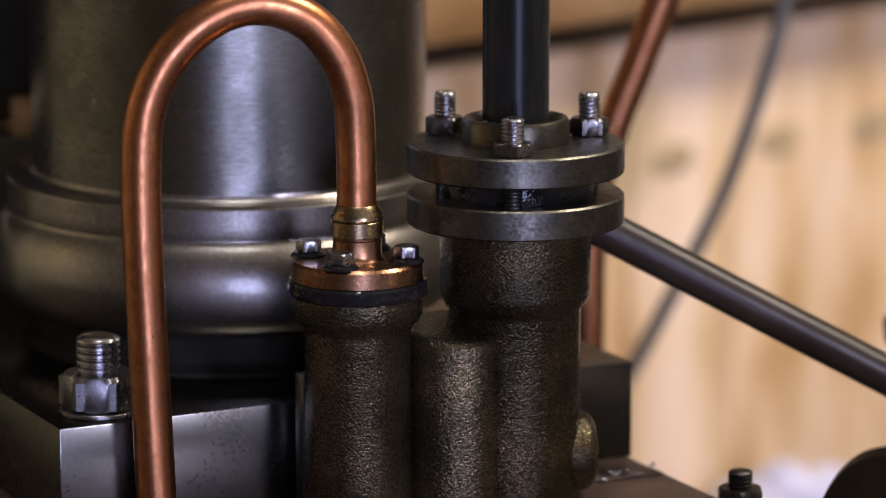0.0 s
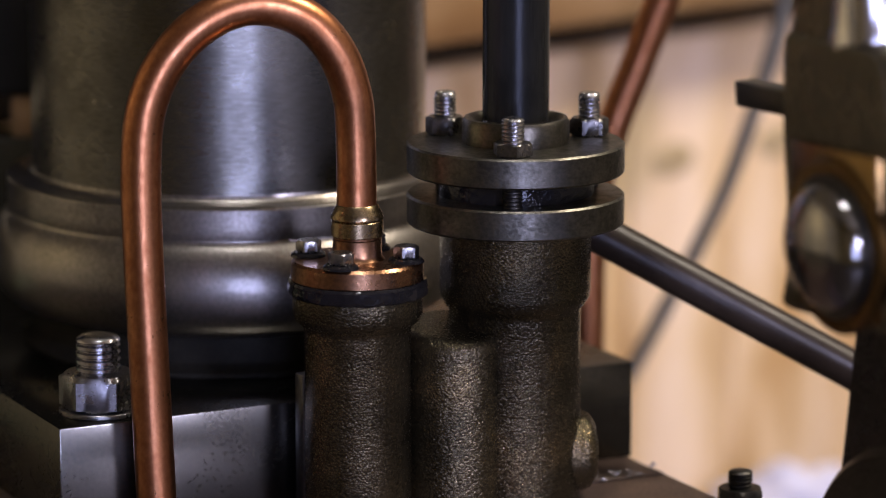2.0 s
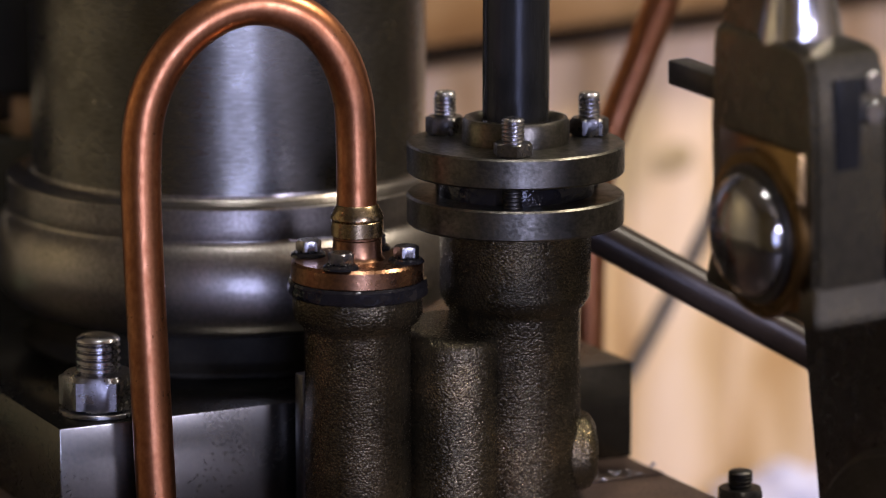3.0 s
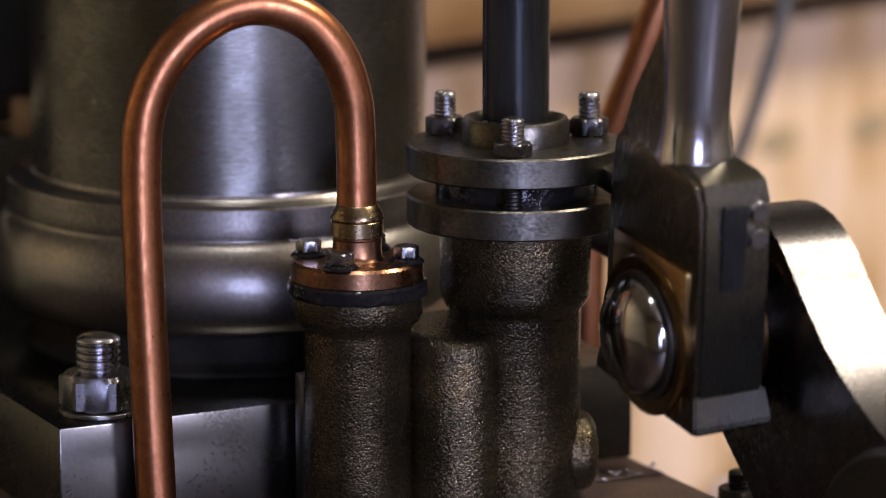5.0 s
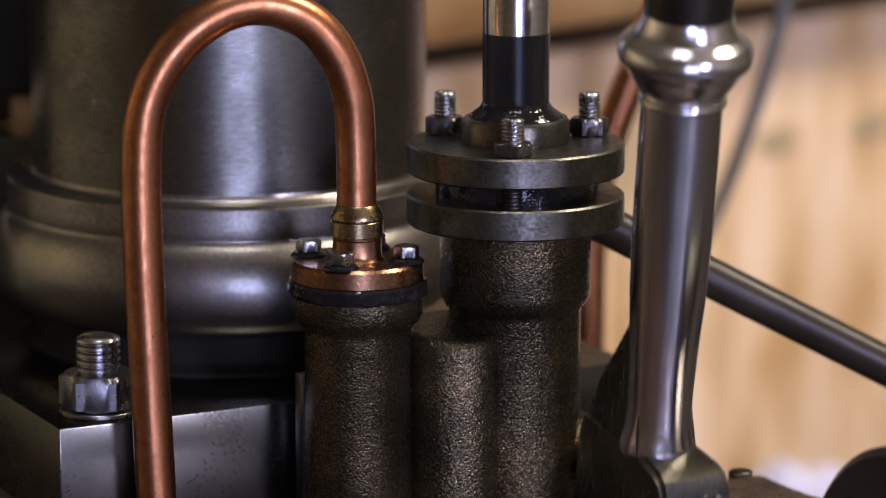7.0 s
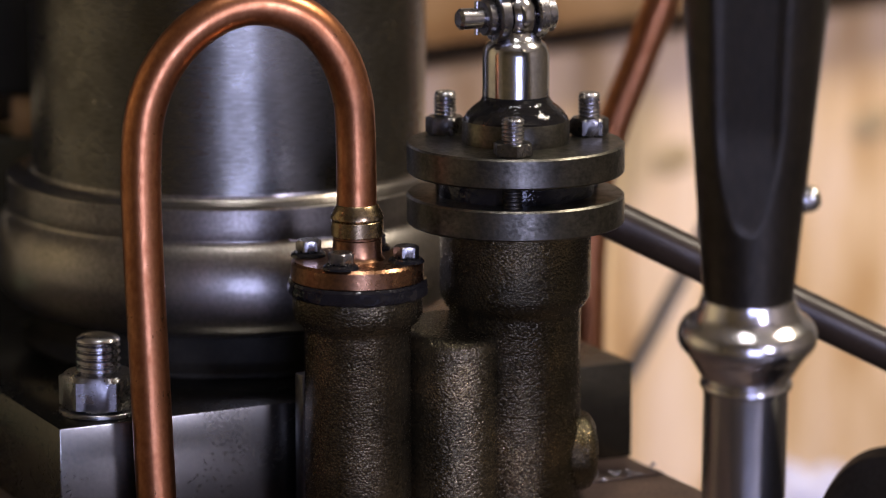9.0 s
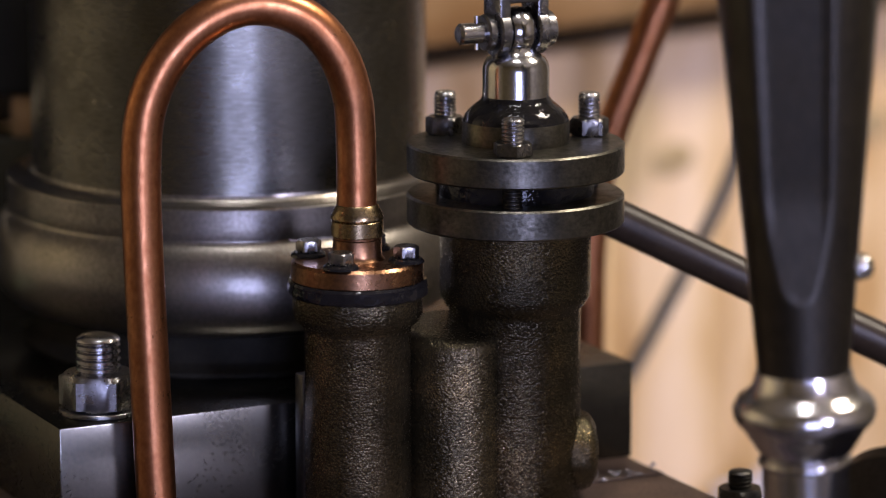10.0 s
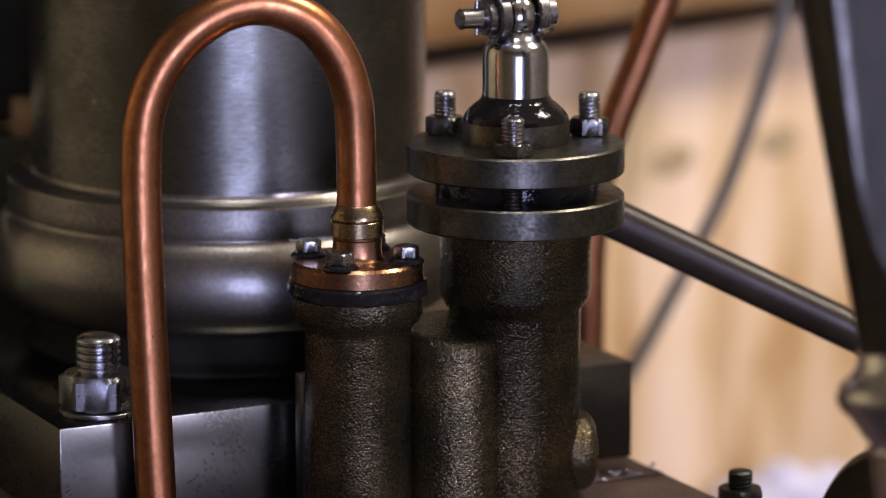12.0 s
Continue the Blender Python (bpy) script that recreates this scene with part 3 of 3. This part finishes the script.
bmesh.ops.bevel(bm, geom=list(bm.edges), offset=0.5, segments=2, affect="EDGES")
part("strap_foot", bm, STEEL_END, big_end, "flared oily foot of the strap", 30)
shaft = [(0, SH - 2), (9.5, SH - 2), (9.5, SH + 0.6), (8.9, SH + 3), (8.4, SH + 6), (8.1, SH + 10), (8.1, SH + 15), (8.5, SH + 25), (9.5, SH + 42), (9.9, SH + 62), (9.9, KN - 14)]
part("shank", lathe(B(), shaft + [(9.9, KN - 12), (0, KN - 12)], 64), STEEL_POLISHED, rod)
collar = [(0, KN - 14.5), (10.0, KN - 14.5)] + arc(9.8, KN - 12.6, 1.1, -80, 80, 6) + [(10.2, KN - 10.6), (11.2, KN - 9.6), (12.6, KN - 7.2), (13.6, KN - 5.6)]
collar += arc(11.9, KN - 0.6, 4.5, -62, 70, 12) + [(12.6, KN + 4.6), (11.6, KN + 6.2), (10.9, KN + 9.0), (0, KN + 9.0)]
part("collar", lathe(B(), collar, 96), STEEL_POLISHED, rod, "polished turned ring")
# fork: round taper with a long round-ended flute on two sides
bm = B()
rings = []
N = 128
for i in range(91):
    z = KN + 7.0 + (i * 0.8 if i < 45 else 36 + (i - 45) * 3.2)
    h = z - KN
    r = 10.4 + 9.4 * min(max((h - 8) / 108.0, 0), 1)
    d = h - 27.0
    half = 0.0 if d <= 0 else (9.8 * math.sqrt(max(1 - (1 - d / 11.0) ** 2, 0)) if d < 11 else 9.8 + 0.02 * (d - 11))
    floor_y = r * 0.97 - 0.10 * max(d, 0) if d < 24 else max(r * 0.97 - 2.4, 7.0)
    ring = []
    for k in range(N):
        a = 2 * math.pi * k / N
        x, y = r * math.cos(a), r * math.sin(a)
        edge = min(max((half - abs(x)) / 4.5, 0), 1)
        edge = edge * edge * (3 - 2 * edge)
        if abs(y) > floor_y and edge > 0:
            y = math.copysign(abs(y) + (floor_y - abs(y)) * edge, y)
        ring.append(bm.verts.new((x, y, z)))
    rings.append(ring)
for a, b in zip(rings, rings[1:]):
    for k in range(N):
        bm.faces.new((a[k], a[(k + 1) % N], b[(k + 1) % N], b[k]))
bm.faces.new(rings[0][::-1])
bm.faces.new(rings[-1])
bmesh.ops.rotate(bm, cent=(0, 0, 0), matrix=Matrix.Rotation(radians(-36), 3, "Z"), verts=bm.verts)
part("fork", bm, STEEL_FORK, rod, "tapered steel fork with round-ended flute", 60)

part("oiler_cap", lathe(B(), [(0, -2), (3.0, -2), (3.0, 1.6), (2.7, 2.6), (1.7, 3.6), (0, 4.0)], 24, shift(11.4, -5.0, KN + 32) @ Matrix.Rotation(radians(-24), 4, "Z") @ Matrix.Rotation(radians(80), 4, "Y")), STEEL_SHINY, rod, "bright round oiler cap")

# ---- valve rod behind the pump: rocks gently ----
valve_rod = thing("valve_rod", at(0, 0, 0), "long dark brown round valve rod sloping past the pump", "rod")
part("bar", sweep(B(), [(-60, 0, 0), (160, 0, 0)], 5.3, 32), PAINT_ROD, valve_rod)

# ---- background ----
back_pipe = thing("back_copper_pipe", at(0, 0, 0), "blurred reddish copper pipe behind the engine", "pipe")
part("tube", sweep(B(), smooth_path([(43.0, 150, -110), (42.9, 150, -75), (42.8, 150, -50.8), (43.0, 150, -33.8), (44.4, 150, -16.8), (46.9, 150, -3.3), (51.0, 150, 9.3), (57.1, 150, 25.2), (63.8, 150, 43.5), (80, 150, 86)], 8), 5.0, 24), COPPER, back_pipe)

cable = thing("hanging_cable", at(0, 0, 0), "thin dark grey cable hanging in front of the boards", "cable")
part("sheath", sweep(B(), smooth_path([(40, 300, -150), (51.2, 300, -123.7), (63.5, 300, -103.9), (75.7, 300, -80.4), (84.7, 300, -62.8), (92.8, 300, -45.3), (100.1, 300, -26.4), (106.6, 300, -5.9), (111.2, 300, 11.3), (113.6, 300, 23.6), (118, 300, 80)], 8), 2.7, 16), RUBBER, cable)

BOARDS = at(101.5, 470, 0, 44)
boards = thing("board_wall", BOARDS, "pale knotty pine boards standing upright behind the engine", "boards")
random.seed(4)
for i in range(12):
    x = -362 + i * 58
    plank = part("plank", box(B(), 57, 18, 310, shift(x, 9 + random.uniform(0, 1.2), -166.5), bevel=1.2), WOOD_PALE, boards)
    part("knot", lathe(B(), [(0, 0.7), (0.8, 0.6), (1.0, 0.0)], 24, shift(x - 4.5 + random.uniform(-2, 2), -0.1, -58) @ Matrix.Rotation(radians(90), 4, "X") @ Matrix.Diagonal((12.5, 6.5, 1, 1))), KNOT, plank, "dark olive-brown knot")
# dark board added behind the gap, in place of the shade under the rail
shade_board = thing("gap_shade_board", BOARDS, "added dark board giving the gap under the rail its shade", "board")
part("backing", box(B(), 730, 12, 120, shift(25, 48, 0), bevel=1), STEEL_DARK, shade_board)
rail = thing("timber_rail", BOARDS, "amber pine rail fixed along the top of the boards", "rail")
part("beam", box(B(), 730, 30, 60, shift(25, -15, 33.6), bevel=2.5), WOOD_AMBER, rail)
part("batten", box(B(), 730, 34, 26, shift(25, -17, 77), bevel=2.5), WOOD_AMBER, rail)

# black panels added to stand for the shaded background left of the cylinder
left_backdrop = thing("dark_left_backdrop", at(-204, 176, 112.5), "made-up black panels standing for the shaded background at the left", "machine frame")
part("panel", box(B(), 172, 20, 200, bevel=2), SHADE_BLACK, left_backdrop)
part("foot_panel", box(B(), 172, 20, 200, shift(0, 0, -212.5), bevel=2), SHADE_BLACK, left_backdrop)

# unseen reflector, added to give the base block's left face an olive tint
part("olive_reflector", box(B(), 330, 16, 120, shift(-79, -19, -252), bevel=2), OLIVE, left_backdrop, "unseen olive panel for the block's left face to reflect")

chock = thing("wooden_chock", at(-122, 176, 0), "small amber wooden block resting on the lower black panel", "wood block")
part("block", box(B(), 13, 18, 12.4, shift(0, 0, 6.2), bevel=1), WOOD_AMBER, chock)

rag = thing("white_rag", at(0, 0, 0), "crumpled pale lilac-white cloth lying before the boards", "cloth")
bm = B()
bmesh.ops.create_icosphere(bm, subdivisions=4, radius=1.0)
for q in bm.verts:
    k = 1 + 0.35 * noise.noise(q.co * 2.2) + 0.12 * noise.noise(q.co * 6.0)
    q.co = Vector((135 + 30 * k * q.co.x, 452 + 12 * k * q.co.y, -196 + 18 * k * q.co.z))
part("folds", bm, CLOTH, rag, "", 80)

lug = thing("bed_lug", at(77, 10, -250), "dark iron lug beside the bed plate", "lug")
part("lug_body", box(B(), 22, 22, 148, shift(0, 0, 104), bevel=1), STEEL_DARK, lug)
drops = thing("oil_drops", at(0, 0, PLATE_TOP), "glossy oil drops standing on the bed plate", "oil", kind="stuff")
bm = B()
random.seed(11)
for i in range(26):
    a, b, r = random.uniform(0, 22), random.uniform(-2.2, 2.2), random.uniform(0.35, 0.85)
    lathe(bm, [(r, -0.1), (r * 0.95, 0.25 * r), (r * 0.6, 0.6 * r), (0, 0.75 * r)], 12, shift(36.5 + a * 0.9, 27.0 + a * 0.45 + b * 2, 0.75))
part("drop", bm, DROP, drops)
part("puddle", box(B(), 22, 6, 0.5, shift(47.5, 32.0, 0.25) @ Matrix.Rotation(radians(YAW), 4, "Z"), bevel=0.3), PLATE, drops)

bed_stud = stud_and_nut("bed_stud", at(77, 10, -72), 6.4, 1.1, 11.0, 7.0, 11.8, 0, "black oily stud and nut beside the bed plate", mats=(STEEL_DARK, STEEL_DARK))


# ---- movement ----
CRANK_DEGREES = (-51.5, -29.5, -4.8, 15.0, 34.0, 52.6, 75.6, 100.3, 124.6, 149.0, 173.0, 194.3, 212.8)


def crank_angle(t):
    """Turn of the crank from its top, in degrees: one figure a second, joined smoothly."""
    d = (2 * CRANK_DEGREES[0] - CRANK_DEGREES[1],) + CRANK_DEGREES + (2 * CRANK_DEGREES[-1] - CRANK_DEGREES[-2],)
    i = min(int(t), 11)
    k = t - i
    a, b, c, e = d[i:i + 4]
    return 0.5 * (2 * b + (c - a) * k + (2 * a - 5 * b + 4 * c - e) * k * k + (3 * b - a - 3 * c + e) * k ** 3)


def motions():
    steps = [i * 0.25 for i in range(49)]
    rows_rod, rows_crank, rows_plunger, rows_valve, rows_oil = [], [], [], [], []
    for t in steps:
        ph = radians(crank_angle(t))
        p = CRANK + Vector((0, 0, RADIUS * math.cos(ph))) + V * (RADIUS * math.sin(ph))
        lean = math.degrees(math.asin((RADIUS * math.sin(ph) + OFFSET) / LENGTH))
        turn = pose(0, 0, 0, 0, 0, YAW)
        rows_rod.append((t, at(p.x, p.y, p.z) @ turn @ pose(0, 0, 0, 0, ROD_TILT) @ pose(0, 0, 0, lean)))
        rows_crank.append((t, at(CRANK.x, CRANK.y, CRANK.z) @ turn @ pose(0, 0, 0, -math.degrees(ph))))
        c = math.cos(radians(23.2 * (t - 3.0)))
        rows_plunger.append((t, at(BIG.x, BIG.y, 53.6 + 24.0 * (1 + math.cos(radians(23.2 * (t - 2.74)))))))
        rows_oil.append((t, at(BIG.x, BIG.y, 25.0 + 6.2 * (1 - math.exp(-max(t - 5.2, 0) / 1.5)))))
        z1, z2 = -11.7 - 4.05 * c, -27.1 - 5.2 * c
        rows_valve.append((t, at(62.2, 40, z1, 0, 0, math.degrees(math.atan2(z1 - z2, 30.1)))))
    walk(rod, rows_rod)
    walk(crank, rows_crank)
    walk(plunger, rows_plunger)
    walk(valve_rod, rows_valve)
    walk(oil, rows_oil)


motions()
